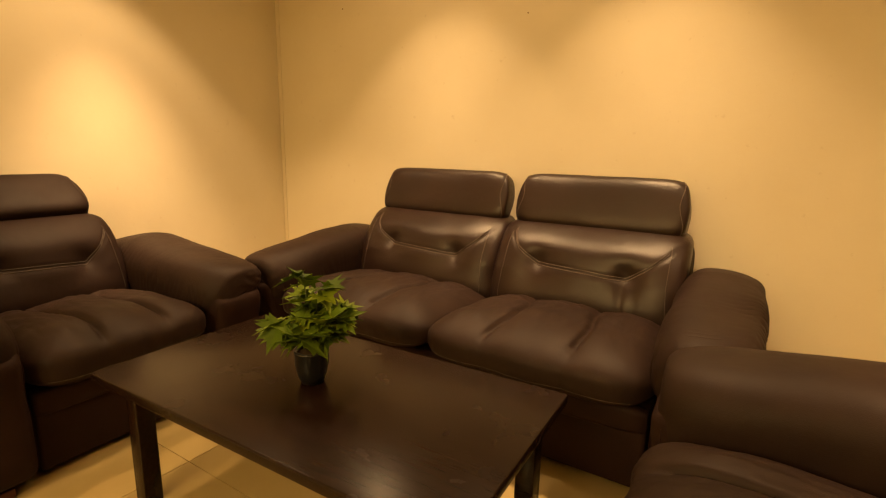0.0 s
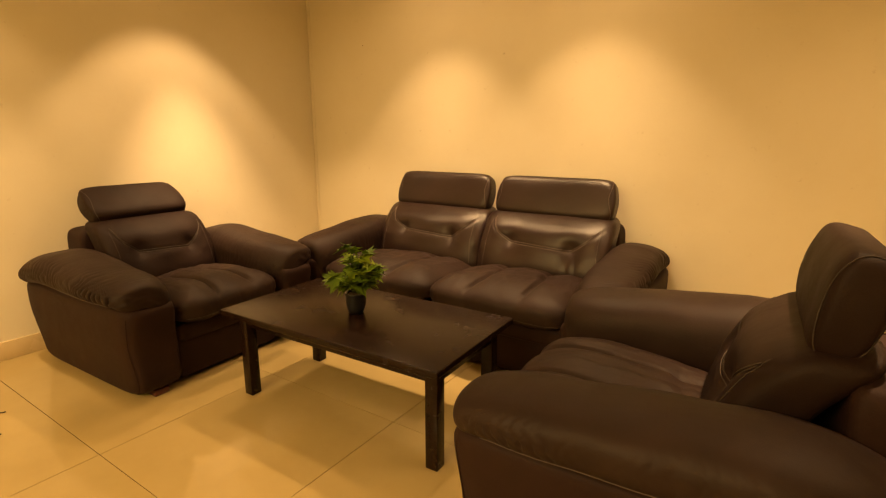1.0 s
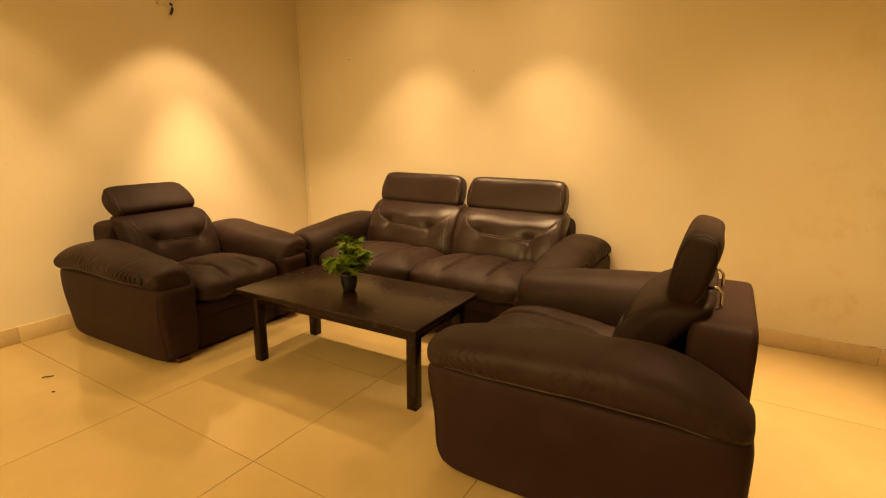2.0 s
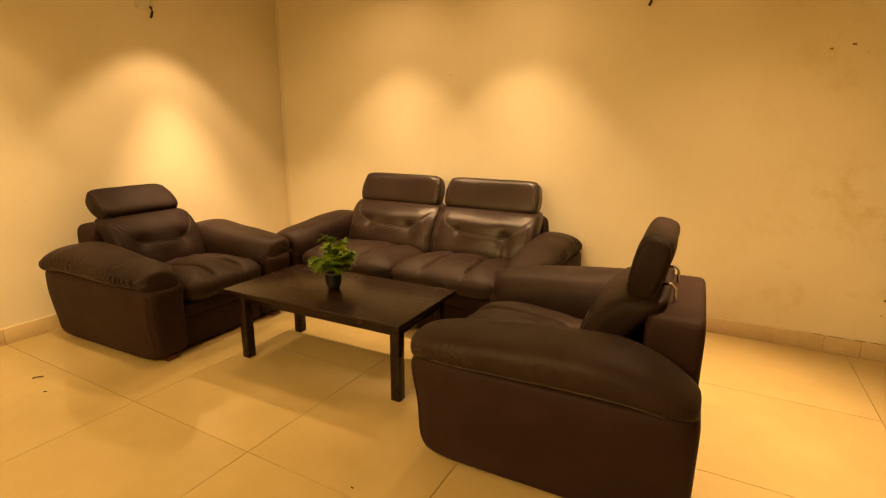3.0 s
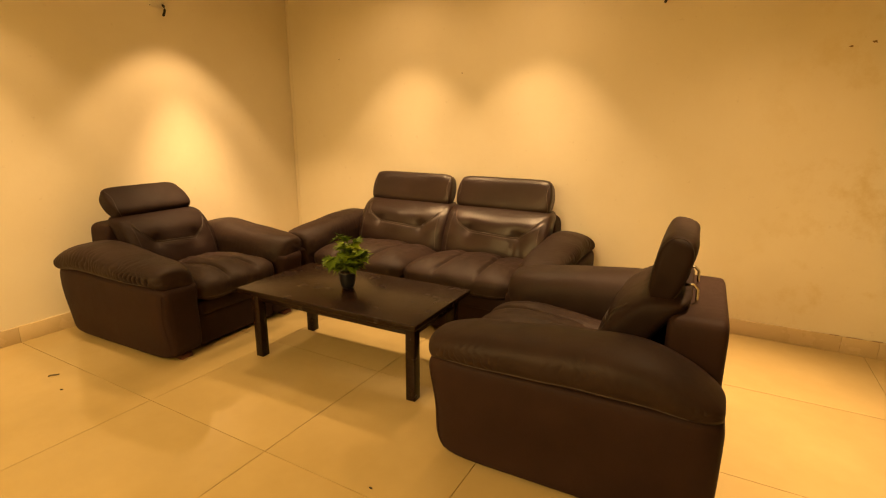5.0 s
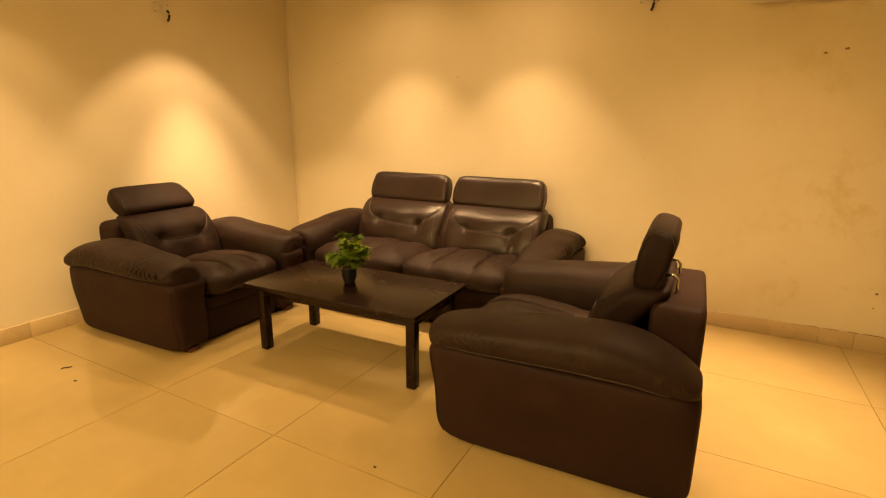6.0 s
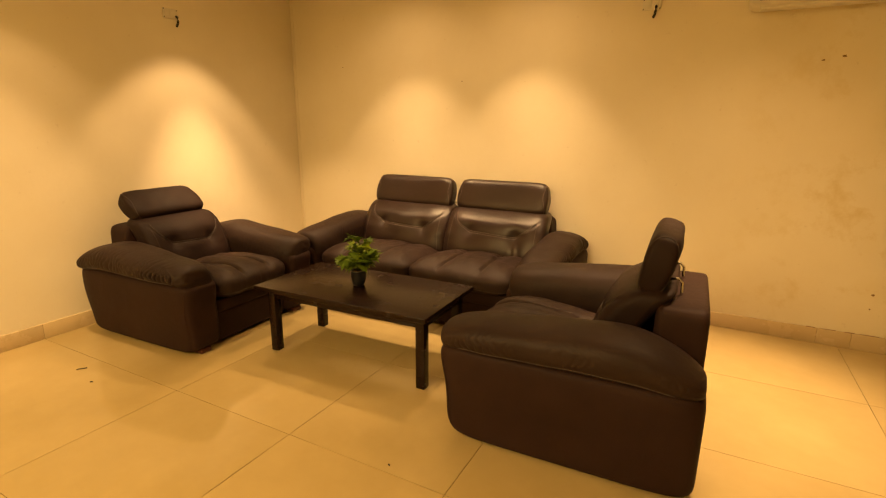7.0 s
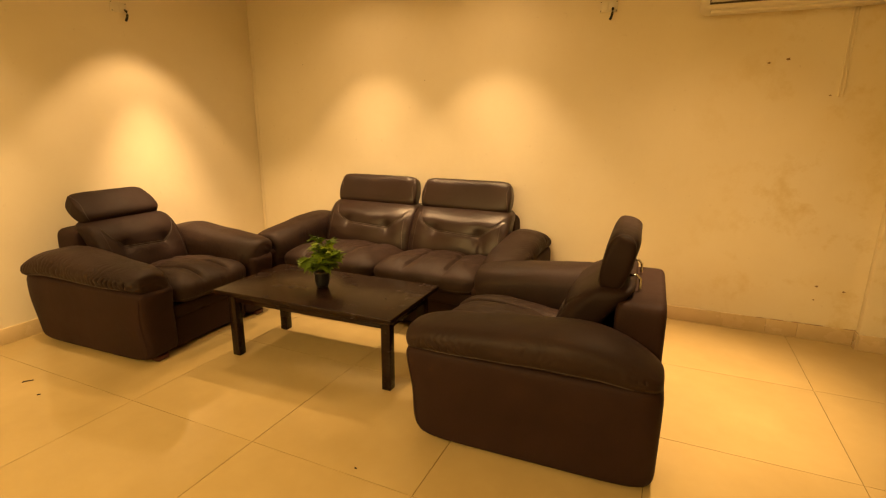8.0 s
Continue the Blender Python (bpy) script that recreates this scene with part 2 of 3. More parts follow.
def arm_body(parent, cx, side):
    def shape(q, p):
        z = p.z + 0.242
        low = max(0.0, (0.37 - z) / 0.34)
        front = max(0.0, -q.y)
        y = p.y + front * (0.012 * low + 0.040 * low ** 5) - 0.036 * front + 0.040 * max(0.0, q.y) + 0.012 * front * math.cos(3.0 * q.z)
        x = p.x + side * 0.042 * smooth01(0.0, 0.36, z) * max(0.0, q.x * side) + side * 0.012 * max(0.0, -q.x * side) * smooth01(0.22, 0.34, z)
        return Vector((cx + x, y, z))
    ob = part("arm_panel", puff("arm_panel", (0.113, 0.478, 0.222), (22, 44, 24), LEATHER_SIDE, 7, 13, 2, shape), parent)
    for e in (-1, 1):
        line = []
        for i in range(15):
            q = swell(Vector((e * 0.90, -1.0, -0.95 + 1.8 * i / 14)), 7, 13, 2)
            line.append(shape(q, Vector((q.x * 0.113, q.y * 0.478, q.z * 0.222))) + Vector((e * 0.001, -0.001, 0)))
        part("piping", tube("piping", line, 0.0014, LEATHER_SIDE, 6), ob)
    return ob


def arm_pad(parent, cx, side, seed, pleats, wide):
    def shape(q, p):
        y = p.y * 0.968
        inside = smooth01(0.1, -0.9, q.x * side)
        top, low = top_line(y), 0.447 - 0.13 * inside - 0.022 * smooth01(-0.36, -0.52, y) - 0.022 * smooth01(0.28, 0.50, y)
        z = low + (q.z * 0.5 + 0.5) * (top - low)
        x = p.x * (1.0 - 0.10 * abs(q.y) ** 5)
        edge = bell(q.z + 0.05, 0.66)
        ends = 0.75 * smooth01(0.2, 0.7, -q.y) * smooth01(-1.0, -0.82, q.y) + 0.5 * smooth01(0.35, 0.9, q.y)
        wob = noise.noise(Vector((y * 9, q.z * 2.0 + seed, x * 9)))
        patch = 0.35 + 1.1 * smooth01(-0.35, 0.45, noise.noise(Vector((y * 4.5, seed, side * 2.0))))
        fold = (0.35 - (1 - abs(math.sin(y * 92 + 2.2 * q.z + 4.5 * wob + seed))) ** 2) * edge * (0.42 + ends) * patch * pleats * (1 - 0.8 * inside)
        sag = 0.012 * noise.noise(Vector((x * 6, y * 5, z * 6 + seed)))
        out = 1 if q.x > 0 else -1
        x += out * (fold * 0.0110 + sag) * min(1.0, abs(q.x) * 1.6)
        z += sag * 0.8 * max(0.0, q.z) + fold * 0.005
        y -= 0.006 * fold * max(0.0, -q.y)
        return Vector((cx + x, y, z))
    half = (wide, 0.526, 1.0)
    ob = part("arm_cushion", puff("arm_cushion", half, (22, 210, 20), LEATHER_SEAT, 2.55, 6.5, 1, shape), parent, "padded leather arm cushion with gathered pleats")
    for e in (-1, 1):
        line = []
        for i in range(49):
            q = swell(Vector((e, -0.93 + 1.86 * i / 48, -0.62)), 2.55, 6.5, 1)
            line.append(shape(q, Vector((q.x * half[0], q.y * half[1], 0))) + Vector((e * 0.0012, 0, 0)))
        part("stitching", tube("stitching", line, 0.0010, THREAD, 5), ob)
    return ob


def seat_cushion(parent, cx, w, seed):
    half = (w / 2 + 0.012, 0.345, 0.085)

    def shape(q, p):
        up = max(0.0, q.z)
        z = p.z + up * 0.030 * (1 - q.x ** 4) * (1 - 0.75 * q.y ** 4)
        crease = 0.0
        for c in (-0.34, 0.34):
            bend = c + 0.06 * math.sin(3 * q.y + seed + c)
            crease += 1.25 * bell(q.x - bend, 0.030) * (0.35 + 0.65 * smooth01(0.55, -0.1, q.y)) * smooth01(-1.0, -0.75, q.y + 0.02)
            crease += 0.75 * bell(q.x - c, 0.13) * bell(q.y - 0.40, 0.13)
        crease += 0.45 * bell(q.y - 0.40 - 0.05 * math.sin(4 * q.x), 0.07) * bell(q.x, 0.6)
        lobe = 1 - min(abs(q.x), abs(abs(q.x) - 0.67)) / 0.34
        lobe = smooth01(0.0, 0.75, lobe) * (0.35 + 0.65 * smooth01(0.75, 0.2, q.y))
        wob = noise.noise(Vector((p.x * 7 + seed, p.y * 7, 3.1)))
        fine = noise.noise(Vector((p.x * 26 + seed, p.y * 8, 0.6))) + 0.7 * noise.noise(Vector((p.x * 60, p.y * 22 + seed, 2.2)))
        z += up * (0.012 * lobe - 0.006 - 0.019 * crease + 0.010 * wob + 0.0036 * fine)
        y = p.y + (0.014 * crease - 0.010 * lobe + 0.006 * wob + 0.004 * fine) * max(0.0, -q.y) * 0.8
        y -= 0.018 * max(0.0, -q.y) * (1 - q.x ** 2) * (1 - q.z * q.z)
        if q.z < 0:
            y *= max(0.6, (1 - abs(q.z) ** 3.3) ** 0.303) ** -0.7
        return Vector((cx + p.x, y - 0.160, z + 0.370 - 0.036 * smooth01(-0.6, 1.0, q.y)))
    ob = part("seat_cushion", puff("seat_cushion", half, (84, 56, 14), LEATHER_SEAT, 8.0, 3.0, 2, shape), parent, "tufted leather seat cushion")
    line = []
    for i in range(41):
        q = swell(Vector((-0.93 + 1.86 * i / 40, -1, -0.44)), 8.0, 3.0, 2)
        line.append(shape(q, Vector((q.x * half[0], q.y * half[1], q.z * half[2]))) + Vector((0, -0.0012, 0)))
    part("stitching", tube("stitching", line, 0.0007, THREAD, 5), ob)
    return ob


SEAM = ((-0.93, 0.95), (-0.74, 0.46), (-0.47, 0.12), (-0.2, 0.12), (0.1, 0.10), (0.47, 0.03), (0.70, 0.36), (0.93, 0.74))


def seam_z(x):
    for (x0, z0), (x1, z1) in zip(SEAM, SEAM[1:]):
        if x <= x1:
            return z0 + (z1 - z0) * (x - x0) / (x1 - x0)
    return SEAM[-1][1]


def back_cushion(parent, cx, w, seed, skin, pulled):
    half = (w / 2 + 0.004, 0.100, 0.195)
    k, K = 9.0, 5.0

    def shape(q, p):
        front = max(0.0, -q.y)
        d = 0.0
        for bx in (-0.47, 0.47):
            r = math.hypot((q.x - bx) * half[0], (q.z - seam_z(bx) - 0.03) * half[2])
            d += 0.018 * bell(r, 0.044) + 0.014 * bell(r, 0.10)
            # pull folds below the button
            below = smooth01(0.0, -0.25, q.z - seam_z(bx)) * smooth01(-1.0, -0.5, q.z)
            d += (0.0055 if bx > 0 and pulled else 0.0) * below * bell(q.x - bx, 0.12) * (0.5 + 0.5 * math.sin(46 * (q.x - bx) + seed))
        d += 0.006 * bell((q.z - seam_z(q.x)) * half[2], 0.009)
        d -= 0.013 * bell(q.z + 0.50, 0.40) * (1 - q.x ** 4) + 0.025 * bell(q.z - 0.58, 0.32) * (1 - q.x ** 4)
        d -= 0.0035 * noise.noise(Vector((p.x * 8 + seed, p.z * 8, 1.7)))
        lean = 0.030 * (1 + q.z) + 0.110 * max(0.0, q.z + 0.1) ** 1.5
        flare = 1 + 0.05 * max(0.0, -q.z)
        return Vector((cx + p.x * flare, p.y + front * d + 0.128 + lean, p.z + 0.553))
    ob = part("back_cushion", puff("back_cushion", half, (72, 12, 44), skin, k, K, 1, shape), parent, "leather back cushion with two buttons and stitched seam")

    def on(x, z, off=0.0018):
        q = swell(Vector((x, -1, z)), k, K, 1)
        return shape(q, Vector((q.x * half[0], q.y * half[1], q.z * half[2]))) + Vector((0, -off, 0.0))
    thread = THREAD if skin is LEATHER else THREAD_DARK
    for dz in (-0.035, 0.025):
        line = [on((-0.92 + 1.84 * i / 60), seam_z(-0.92 + 1.84 * i / 60) + dz) for i in range(61)]
        part("stitching", tube("stitching", line, 0.0016, thread, 5), ob)
    for e in (-1, 1):
        line = [on(e * 0.95, -0.85 + 1.7 * i / 24) for i in range(25)]
        part("stitching", tube("stitching", line, 0.0012, thread, 5), ob)
    return ob


def headrest(parent, cx, w, y, z, tilt, seed, skin):
    """The bolster, its end seams and two chrome brackets; tilt: degrees the top leans back."""
    half = (w / 2, 0.060, 0.127)
    turn = Matrix.Rotation(radians(-tilt), 3, "X")

    def shape(q, p):
        fat = 1 + 0.12 * q.z
        v = Vector((p.x * (1 - 0.025 * q.z) + 0.012 * q.x * bell(q.z, 0.6), p.y * fat, p.z))
        v.y += 0.003 * noise.noise(Vector((p.x * 7 + seed, p.z * 9, 0.4)))
        return turn @ v + Vector((cx, y, z))
    ob = part("headrest", puff("headrest", half, (40, 14, 18), skin, 3.7, 9.0, 0, shape), parent, "smooth leather bolster headrest")
    for e in (-1, 1):
        line = []
        for i in range(33):
            t = 2 * math.pi * i / 32
            q = swell(Vector((e * 0.955, math.cos(t), math.sin(t))), 3.7, 9.0, 0)
            n = Vector((0, q.y, q.z)) * 0.0015
            line.append(shape(q, Vector((q.x * half[0], q.y * half[1], q.z * half[2]))) + turn @ n)
        part("stitching", tube("stitching", line, 0.0014, THREAD if skin is LEATHER else THREAD_DARK, 5), ob)
    for e in (-0.26, 0.26):
        x = cx + e * w
        hub = Vector((x, y, z)) + turn @ Vector((0, 0.050, -0.062))
        pts = [hub, hub + Vector((0, 0.045, 0.006)), hub + Vector((0, 0.060, -0.010)), Vector((x, hub.y + 0.062, 0.70)), Vector((x, hub.y + 0.062, 0.66))]
        part("bracket", tube("bracket", pts, 0.006, CHROME, 8), ob, "bent chrome headrest bracket")
    return ob


def seat_unit(name, seats, pitch, m, label, category, heads, seed, pleats):
    """An armchair or sofa; heads: (height, tilt) of each headrest. Its front looks along -y."""
    root = new(name)
    tagged(root, label, category, "leather suite")
    inner = seats * pitch / 2
    back = 0.505
    skin = LEATHER if seats > 1 else LEATHER_CHAIR_SHADED
    wf = inner + (0.030 if seats == 1 else -0.004)
    part("back_frame", puff("back_frame", (wf, 0.098, 0.333), (44, 18, 30), LEATHER_SIDE, 12, 14, 2,
                            lambda q, p: Vector((p.x, p.y + back - 0.098 + 0.012 * max(0, -q.z), p.z + 0.367))), root)
    part("base", box_mesh("base", (-inner + 0.004, -0.435, 0.022), (inner - 0.004, back - 0.2, 0.292), LEATHER_SIDE, 0.014, 3), root)
    part("front_band", puff("front_band", (inner - 0.003, 0.03, 0.046), (24, 6, 8), LEATHER_SIDE, 5, 10, 0,
                            lambda q, p: Vector((p.x, p.y - 0.424, p.z + 0.258))), root)
    for e in (-1, 1):
        arm_body(root, e * (inner + 0.111), e)
        arm_pad(root, e * (inner + (0.144 if seats == 1 else 0.122)), e, seed + 3.1 * e, pleats, 0.154 if seats == 1 else 0.146)
        for fy in (-0.425, 0.43):
            part("foot", box_mesh("foot", (e * (inner + 0.11) - 0.035, fy - 0.035, 0.0), (e * (inner + 0.11) + 0.035, fy + 0.035, 0.030), FOOT, 0.004), root, "short red-brown wooden foot")
    for i in range(seats):
        cx = (i - (seats - 1) / 2) * pitch
        seat_cushion(root, cx, pitch, seed + i * 1.7)
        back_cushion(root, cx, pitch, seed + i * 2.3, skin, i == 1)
        hz, tilt, hy = heads[i]
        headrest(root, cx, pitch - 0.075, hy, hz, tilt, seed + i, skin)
    root.matrix_basis = m
    return root


seat_unit("sofa", 2, 0.795, pose(0.54, 1.897, 0, 0, 0, 0), "two-seat dark brown leather sofa with bolster headrests", "sofa",
          ((0.828, 24, 0.31), (0.828, 24, 0.31)), 1.0, 2.4)
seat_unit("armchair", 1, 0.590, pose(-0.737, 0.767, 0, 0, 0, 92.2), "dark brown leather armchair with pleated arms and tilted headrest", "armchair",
          ((0.813, 56, 0.372),), 4.0, 2.5)
seat_unit("armchair", 1, 0.590, pose(1.904, 0.856, 0, 0, 0, -88.3), "dark brown leather armchair with headrest raised on chrome brackets", "armchair",
          ((0.835, 14, 0.30),), 8.0, 0.6)


# ---------- coffee table ----------
def coffee_table(m):
    root = tagged(new("coffee_table"), "dark-stained wooden coffee table with four square legs", "coffee table")
    L, W, H = 1.17, 0.61, 0.432
    part("tabletop", box_mesh("tabletop", (-L / 2, -W / 2, H - 0.028), (L / 2, W / 2, H), WOOD, 0.005, 3), root, "glossy dark wooden tabletop")
    for e in (-1, 1):
        part("apron", box_mesh("apron", (-L / 2 + 0.095, e * (W / 2 - 0.078) - 0.010, H - 0.086), (L / 2 - 0.095, e * (W / 2 - 0.078) + 0.010, H - 0.029), WOOD, 0.002), root)
        part("apron", box_mesh("apron", (e * (L / 2 - 0.056) - 0.010, -W / 2 + 0.117, H - 0.086), (e * (L / 2 - 0.056) + 0.010, W / 2 - 0.117, H - 0.029), WOOD, 0.002), root)
        for f in (-1, 1):
            x, y = e * (L / 2 - 0.068), f * (W / 2 - 0.090)
            part("leg", box_mesh("leg", (x - 0.026, y - 0.026, 0), (x + 0.026, y + 0.026, H - 0.029), WOOD, 0.003), root)
    root.matrix_basis = m
    return root


coffee_table(pose(0.593, 0.858, 0, 0, 0, 1.5))


# ---------- plant ----------
def leaf_mesh(name, lobes):
    """A pointed lobed leaf lying along +y, folded along its midrib."""
    out = [(0.0, 0.0)]
    for x, y in lobes:
        out.append((x, y))
    ring = out + [(-x, y) for x, y in reversed(lobes[:-1])]
    n = len(lobes)
    tip = lobes[-1][1]
    mid = [(0.0, 0.45 * tip)]
    verts = []
    for x, y in ring + mid:
        z = 0.35 * abs(x) - 0.9 * y * y - 1.2 * x * x
        verts.append((x, y, z))
    c = len(verts) - 1
    faces = [(i, (i + 1) % (c), c) for i in range(c)]
    # thin underside, to give the leaf a body
    base = len(verts)
    verts += [(x, y, z - 0.0007) for x, y, z in verts]
    faces += [tuple(base + i for i in f[::-1]) for f in faces]
    faces += [(i, base + i, base + (i + 1) % c, (i + 1) % c) for i in range(c)]
    return link_mesh(name, verts, faces, LEAF, False)


def plant(m):
    root = tagged(new("potted_plant"), "small green leafy plant in a black pot on the coffee table", "plant")
    pot = part("pot", lathe("pot", ((0.027, 0), (0.031, 0.002), (0.040, 0.026), (0.0445, 0.052), (0.0455, 0.084), (0.047, 0.088), (0.047, 0.094), (0.042, 0.094), (0.040, 0.080)), BLACK_POT), root, "tapered glossy black pot")
    part("filler", lathe("filler", ((0.0400, 0.068), (0.0395, 0.083), (0.027, 0.088), (0.004, 0.091)), SOIL, 20), pot)
    kinds = [leaf_mesh("leaf", s) for s in (
        ((0.006, 0.003), (0.028, -0.006), (0.021, 0.011), (0.047, 0.026), (0.021, 0.031), (0.030, 0.054), (0.011, 0.050), (0.0, 0.082)),
        ((0.005, 0.003), (0.022, -0.002), (0.016, 0.011), (0.036, 0.025), (0.016, 0.028), (0.022, 0.045), (0.009, 0.042), (0.0, 0.068)),
        ((0.006, 0.002), (0.018, 0.012), (0.011, 0.020), (0.022, 0.040), (0.008, 0.044), (0.0, 0.076)))]
    rnd = random.Random(11)
    # side branches: direction, reach and height
    tips = ((-0.02, 0.00, 0.300), (0.035, 0.02, 0.270), (-0.105, -0.02, 0.165), (0.100, 0.01, 0.190), (0.02, -0.10, 0.155),
            (0.0, 0.10, 0.200), (-0.06, 0.05, 0.225), (0.075, -0.05, 0.190), (-0.065, -0.06, 0.190), (0.085, 0.06, 0.205))
    for tx, ty, tz in tips:
        tx, ty, tz = tx * 0.86, ty * 0.86, tz
        a, b, c = Vector((0.008 * tx / 0.1, 0.008 * ty / 0.1, 0.084)), Vector((tx * 0.35, ty * 0.35, 0.10 + (tz - 0.1) * 0.65)), Vector((tx, ty, tz))
        line = [(1 - t) ** 2 * a + 2 * t * (1 - t) * b + t * t * c for t in [i / 7 for i in range(8)]]
        part("stem", tube("stem", line, 0.0018, STEM, 5), root)
        for i in range(13):
            t = 0.36 + 0.64 * i / 12
            p = (1 - t) ** 2 * a + 2 * t * (1 - t) * b + t * t * c
            yaw = math.degrees(math.atan2(ty, tx)) - 90 + rnd.uniform(-130, 130) * (1.15 - 0.5 * t)
            pitch = rnd.uniform(-55, 38)
            s = rnd.uniform(0.76, 1.22)
            part("leaf", rnd.choice(kinds), root, at=Matrix.Translation(p) @ pose(0, 0, 0, pitch, rnd.uniform(-30, 30), yaw) @ Matrix.Diagonal((s, s, s, 1)))
    root.matrix_basis = m
    return root


plant(pose(0.560, 0.852, 0.4325, 0, 0, 20))


# ---------- wall fittings ----------
def air_conditioner():
    root = tagged(new("air_conditioner"), "white wall-mounted split air conditioner with closed louvre", "air conditioner")
    x0, x1, y1, z0 = 2.43, 3.44, YB - 0.001, 2.060
    part("casing", puff("casing", ((x1 - x0) / 2, 0.105, 0.145), (20, 12, 12), PLASTIC, 6, 16, 0,
                        lambda q, p: Vector((p.x + (x0 + x1) / 2, p.y + y1 - 0.105, p.z + z0 + 0.145 - 0.02 * max(0, q.y) * max(0, -q.z)))), root)
    part("louvre", box_mesh("louvre", (x0 + 0.06, y1 - 0.150, z0 - 0.014), (x1 - 0.06, y1 - 0.060, z0 + 0.004), PLASTIC, 0.005), root, "long white air louvre")
    part("slot", box_mesh("slot", (x0 + 0.050, y1 - 0.2140, z0 + 0.024), (x1 - 0.050, y1 - 0.150, z0 + 0.033), DARK_SLOT, 0.0), root, "dark air gap")
    for x in (x0 + 0.050, x1 - 0.055):
        part("slot", box_mesh("slot", (x, y1 - 0.2140, z0 + 0.033), (x + 0.005, y1 - 0.150, z0 + 0.120), DARK_SLOT, 0.0), root, "dark air gap")
    return root


air_conditioner()
for dx, r in ((0.0, 0.005), (0.021, 0.005)):
    line = [(3.243 + dx + 0.0008 * math.sin(3 * i + dx * 90), YB - 0.004, 2.055 - 0.50 * i / 12) for i in range(13)]
    tagged(new("drain_pipe", tube("drain_pipe", line, r, WALL, 8)), "thin painted-over drain pipe on the wall", "pipe")


def junction_plate(m, dx):
    root = tagged(new("socket_plate"), "yellowed plastic socket plate with a cut black cable", "socket")
    part("plate", box_mesh("plate", (-0.058, -0.010, -0.035), (0.058, 0.0, 0.035), PLASTIC, 0.004), root)
    for i in range(2):
        part("module", box_mesh("module", (-0.046 + i * 0.048, -0.014, -0.024), (-0.004 + i * 0.048, -0.009, 0.024), PLASTIC, 0.002), root)
    for e in (-1, 1):
        for f in (-1, 1):
            part("screw", box_mesh("screw", (e * 0.051 - 0.003, -0.0125, f * 0.028 - 0.003), (e * 0.051 + 0.003, -0.0095, f * 0.028 + 0.003), DARK_SLOT, 0.001), root)
    part("cable", tube("cable", [(0.028 + dx, -0.008, -0.012), (0.030 + dx, -0.026, -0.022), (0.030 + dx, -0.030, -0.045), (0.026 + dx, -0.028, -0.066), (0.016 + dx, -0.026, -0.088)], 0.0085, RUBBER, 8), root, "short cut black cable")
    root.matrix_basis = m
    return root


junction_plate(pose(1.870, YB, 2.160, 0, 0, 0), 0.0)
junction_plate(pose(XL, 1.154, 2.166, 0, 0, 90), 0.014)

structure("trim_corner", (XL + 0.0005, YB - 0.005, 0.105), (XL + 0.034, YB - 0.0005, CEIL - 0.001), WALL, "narrow painted conduit strip in the room corner", "trim", 0.002)

# chips and nail holes in the plaster
rnd = random.Random(5)
for x, z, s in ((2.858, 1.761, 0.011), (2.958, 1.780, 0.016), (3.203, 1.563, 0.008), (3.325, 0.368, 0.013), (3.321, 0.275, 0.007), (-0.752, 1.882, 0.007), (3.47, 0.35, 0.012), (0.47, 1.72, 0.006)):
    ring = [(x + s * math.cos(a) * rnd.uniform(0.4, 1.1), YB - 0.003, z + 0.6 * s * math.sin(a) * rnd.uniform(0.4, 1.1)) for a in [i * math.pi / 4 for i in range(8)]]
    n = len(ring)
    verts = ring + [(a, YB + 0.002, c) for a, b, c in ring]
    faces = [tuple(range(n))] + [(i, i + n, (i + 1) % n + n, (i + 1) % n) for i in range(n)]
    tagged(new("plaster_chip", link_mesh("plaster_chip", verts, faces, CHIP, False)), "small brown chip in the painted plaster", "wall mark", "plaster chips", "structure")

# scraps on the floor
for x, y, s, a in ((-0.690, -0.112, 0.050, 62), (-0.484, -0.168, 0.014, 50), (1.319, 0.040, 0.010, 0)):
    line = [(s * (i / 4 - 0.5), 0.07 * s * math.sin(1.3 * i), 0.003 + 0.03 * s * abs(math.sin(1.9 * i))) for i in range(5)]
    ob = tagged(new("floor_scrap", tube("floor_scrap", line, 0.0030, SCRAP, 6)), "tiny dark dried scrap lying on the floor tiles", "scrap", "floor scraps")
    ob.matrix_basis = pose(x, y, 0.001, 0, 0, a)

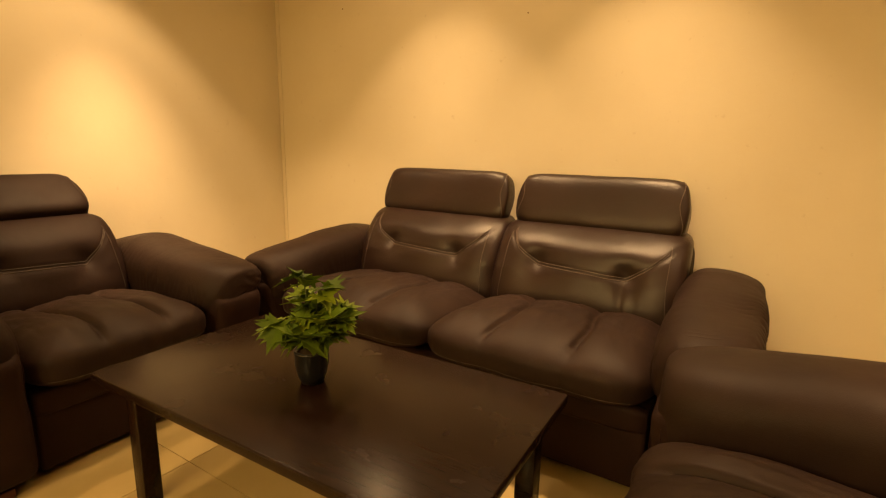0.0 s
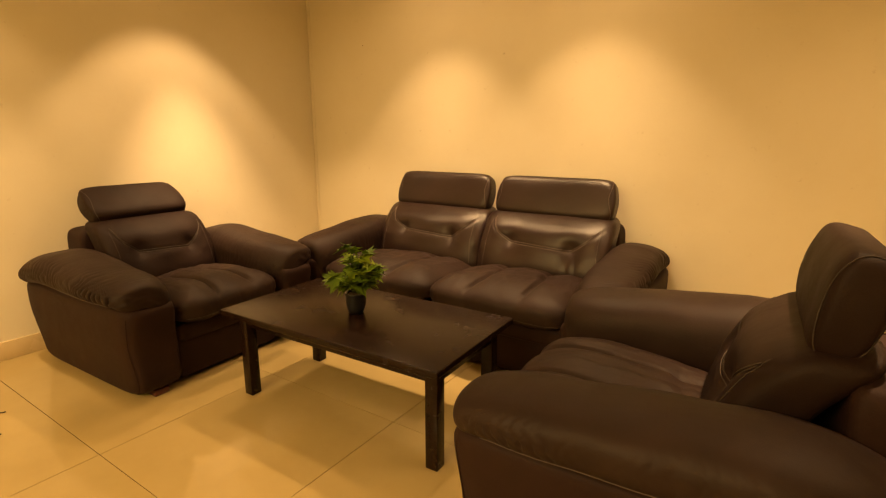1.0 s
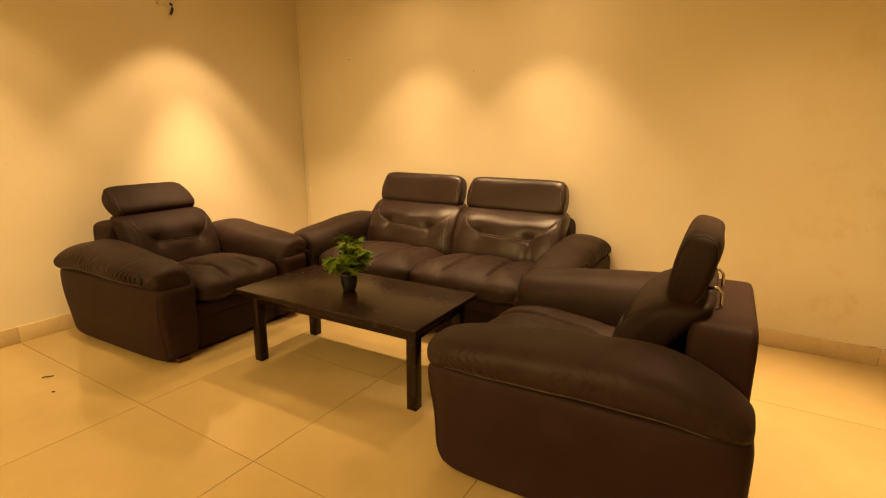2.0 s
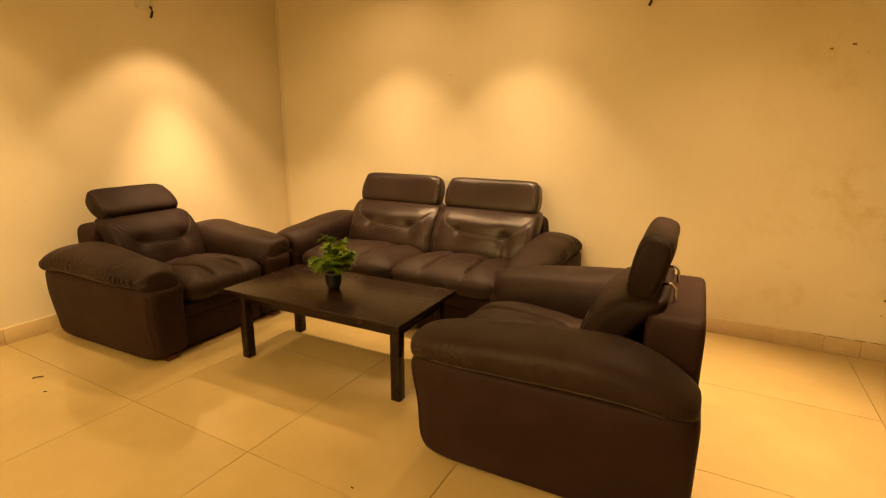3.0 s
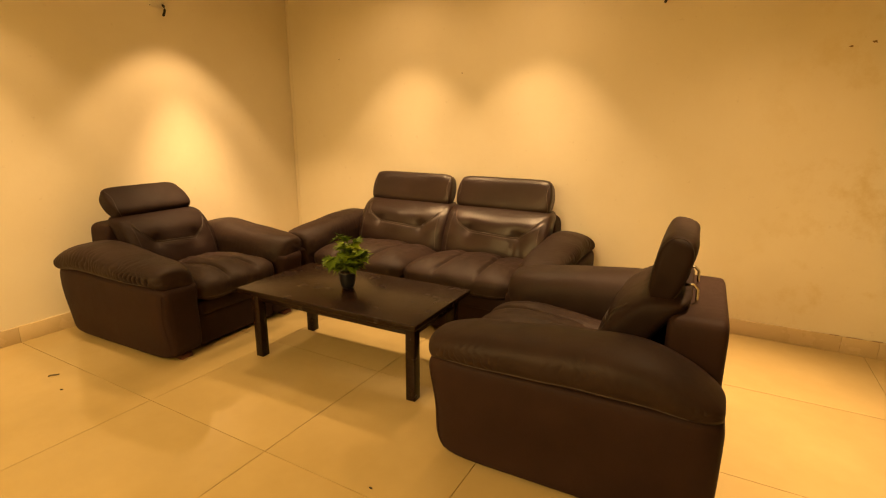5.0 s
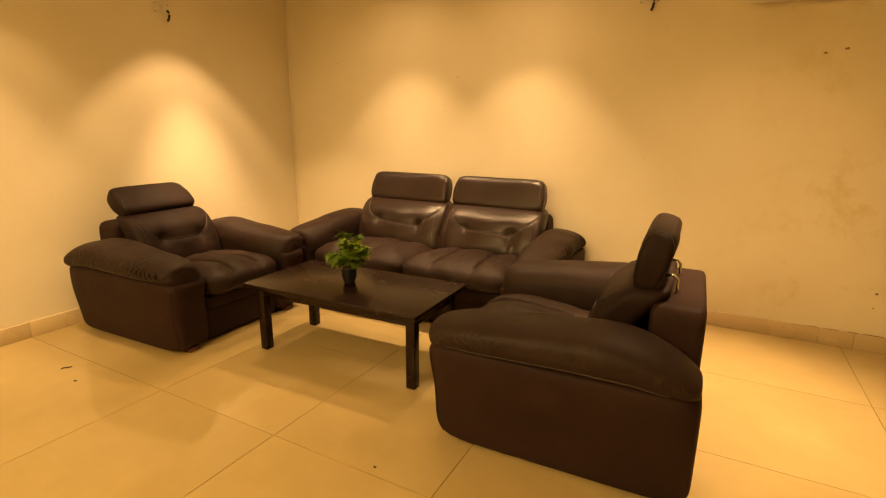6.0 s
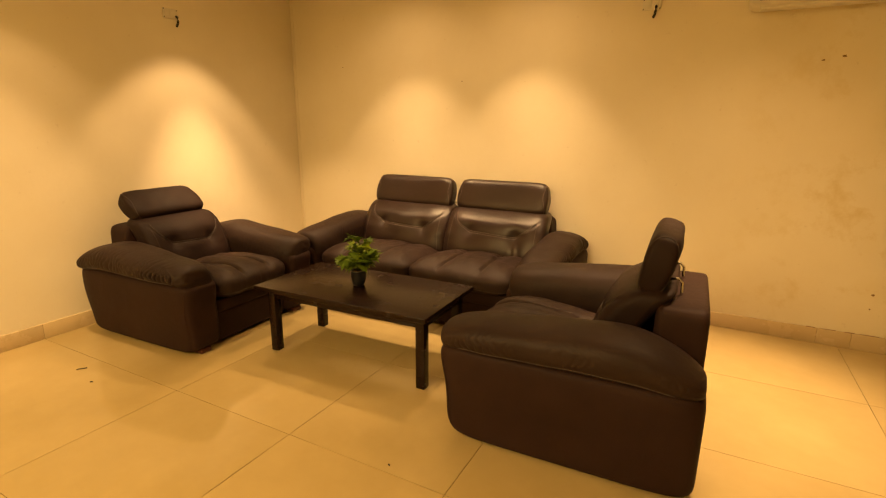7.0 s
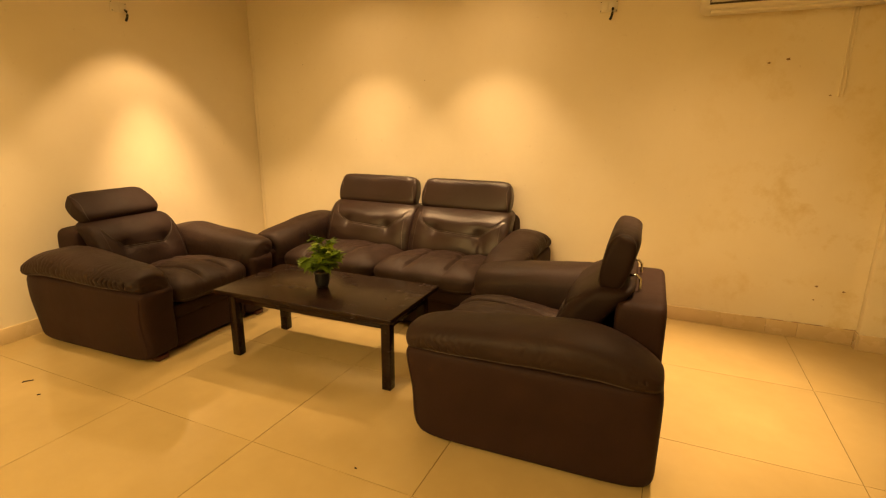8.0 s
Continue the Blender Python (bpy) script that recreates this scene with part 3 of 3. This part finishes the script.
# ---------- skirting and floor tiles ----------
skirt_n = tagged(new("baseboard_north"), "beige skirting tiles along the back wall", "baseboard", kind="structure")
skirt_w = tagged(new("baseboard_west"), "beige skirting tiles along the side wall", "baseboard", kind="structure")
skirt_p = tagged(new("baseboard_pier"), "beige skirting tiles round the wall pier", "baseboard", kind="structure")
SK = 0.103
x = XL + 0.012
for x1 in (-0.8, 0.0, 0.8, 1.6, 2.4, 3.08, 3.26, XC - 0.001):
    part("skirting_tile", box_mesh("skirting_tile", (x + 0.0008, YB - 0.012, 0.0), (x1 - 0.0008, YB, SK), SKIRT, 0.0015), skirt_n)
    x = x1
y = YF
while y < YB - 0.02:
    y1 = min((math.floor(y / 0.8 + 1e-6) + 1) * 0.8, YB - 0.001)
    part("skirting_tile", box_mesh("skirting_tile", (XL, y + 0.0008, 0.0), (XL + 0.012, y1 - 0.0008, SK), SKIRT, 0.0015), skirt_w)
    y = y1
part("skirting_tile", box_mesh("skirting_tile", (XC - 0.012, YC - 0.012, 0.0), (XC, YB - 0.013, SK), SKIRT, 0.0015), skirt_p)
part("skirting_tile", box_mesh("skirting_tile", (XC + 0.001, YC - 0.012, 0.0), (XC + 0.8, YC, SK), SKIRT, 0.0015), skirt_p)

# dirt gathered along the top edge of the skirting near the pier
rnd = random.Random(3)
x = 3.02
while x < XC - 0.05:
    w = rnd.uniform(0.03, 0.11)
    if rnd.random() < 0.7:
        tagged(new("dirt_streak", box_mesh("dirt_streak", (x, YB - 0.009, SK - 0.001), (x + w, YB - 0.0005, SK + rnd.uniform(0.0015, 0.003)), CHIP, 0.001, 1)),
               "dried brown dirt on top of the skirting tiles", "dirt", "skirting dirt", "structure")
    x += w + rnd.uniform(0.005, 0.05)

whole = box_mesh("tile", (0.0014, 0.0014, -0.008), (0.7986, 0.7986, 0.0), TILE, 0.0, 1, False)
for i in range(-1, 10):
    for j in range(-11, 4):
        x0, x1 = XL if i < 0 else 0.8 * i, min(0.8 * i + 0.8, XR)
        y0, y1 = max(0.8 * j, YF), min(0.8 * j + 0.8, YB)
        if x1 - x0 < 0.02 or y1 - y0 < 0.02:
            continue
        if i >= 0 and x1 - x0 > 0.79 and y1 - y0 > 0.79:
            part("tile", whole, floor, at=pose(x0, y0, 0))
        else:
            part("tile", box_mesh("tile", (0.0014, 0.0014, -0.008), (x1 - x0 - 0.0014, y1 - y0 - 0.0014, 0.0), TILE, 0.0, 1, False), floor, at=pose(x0, y0, 0))
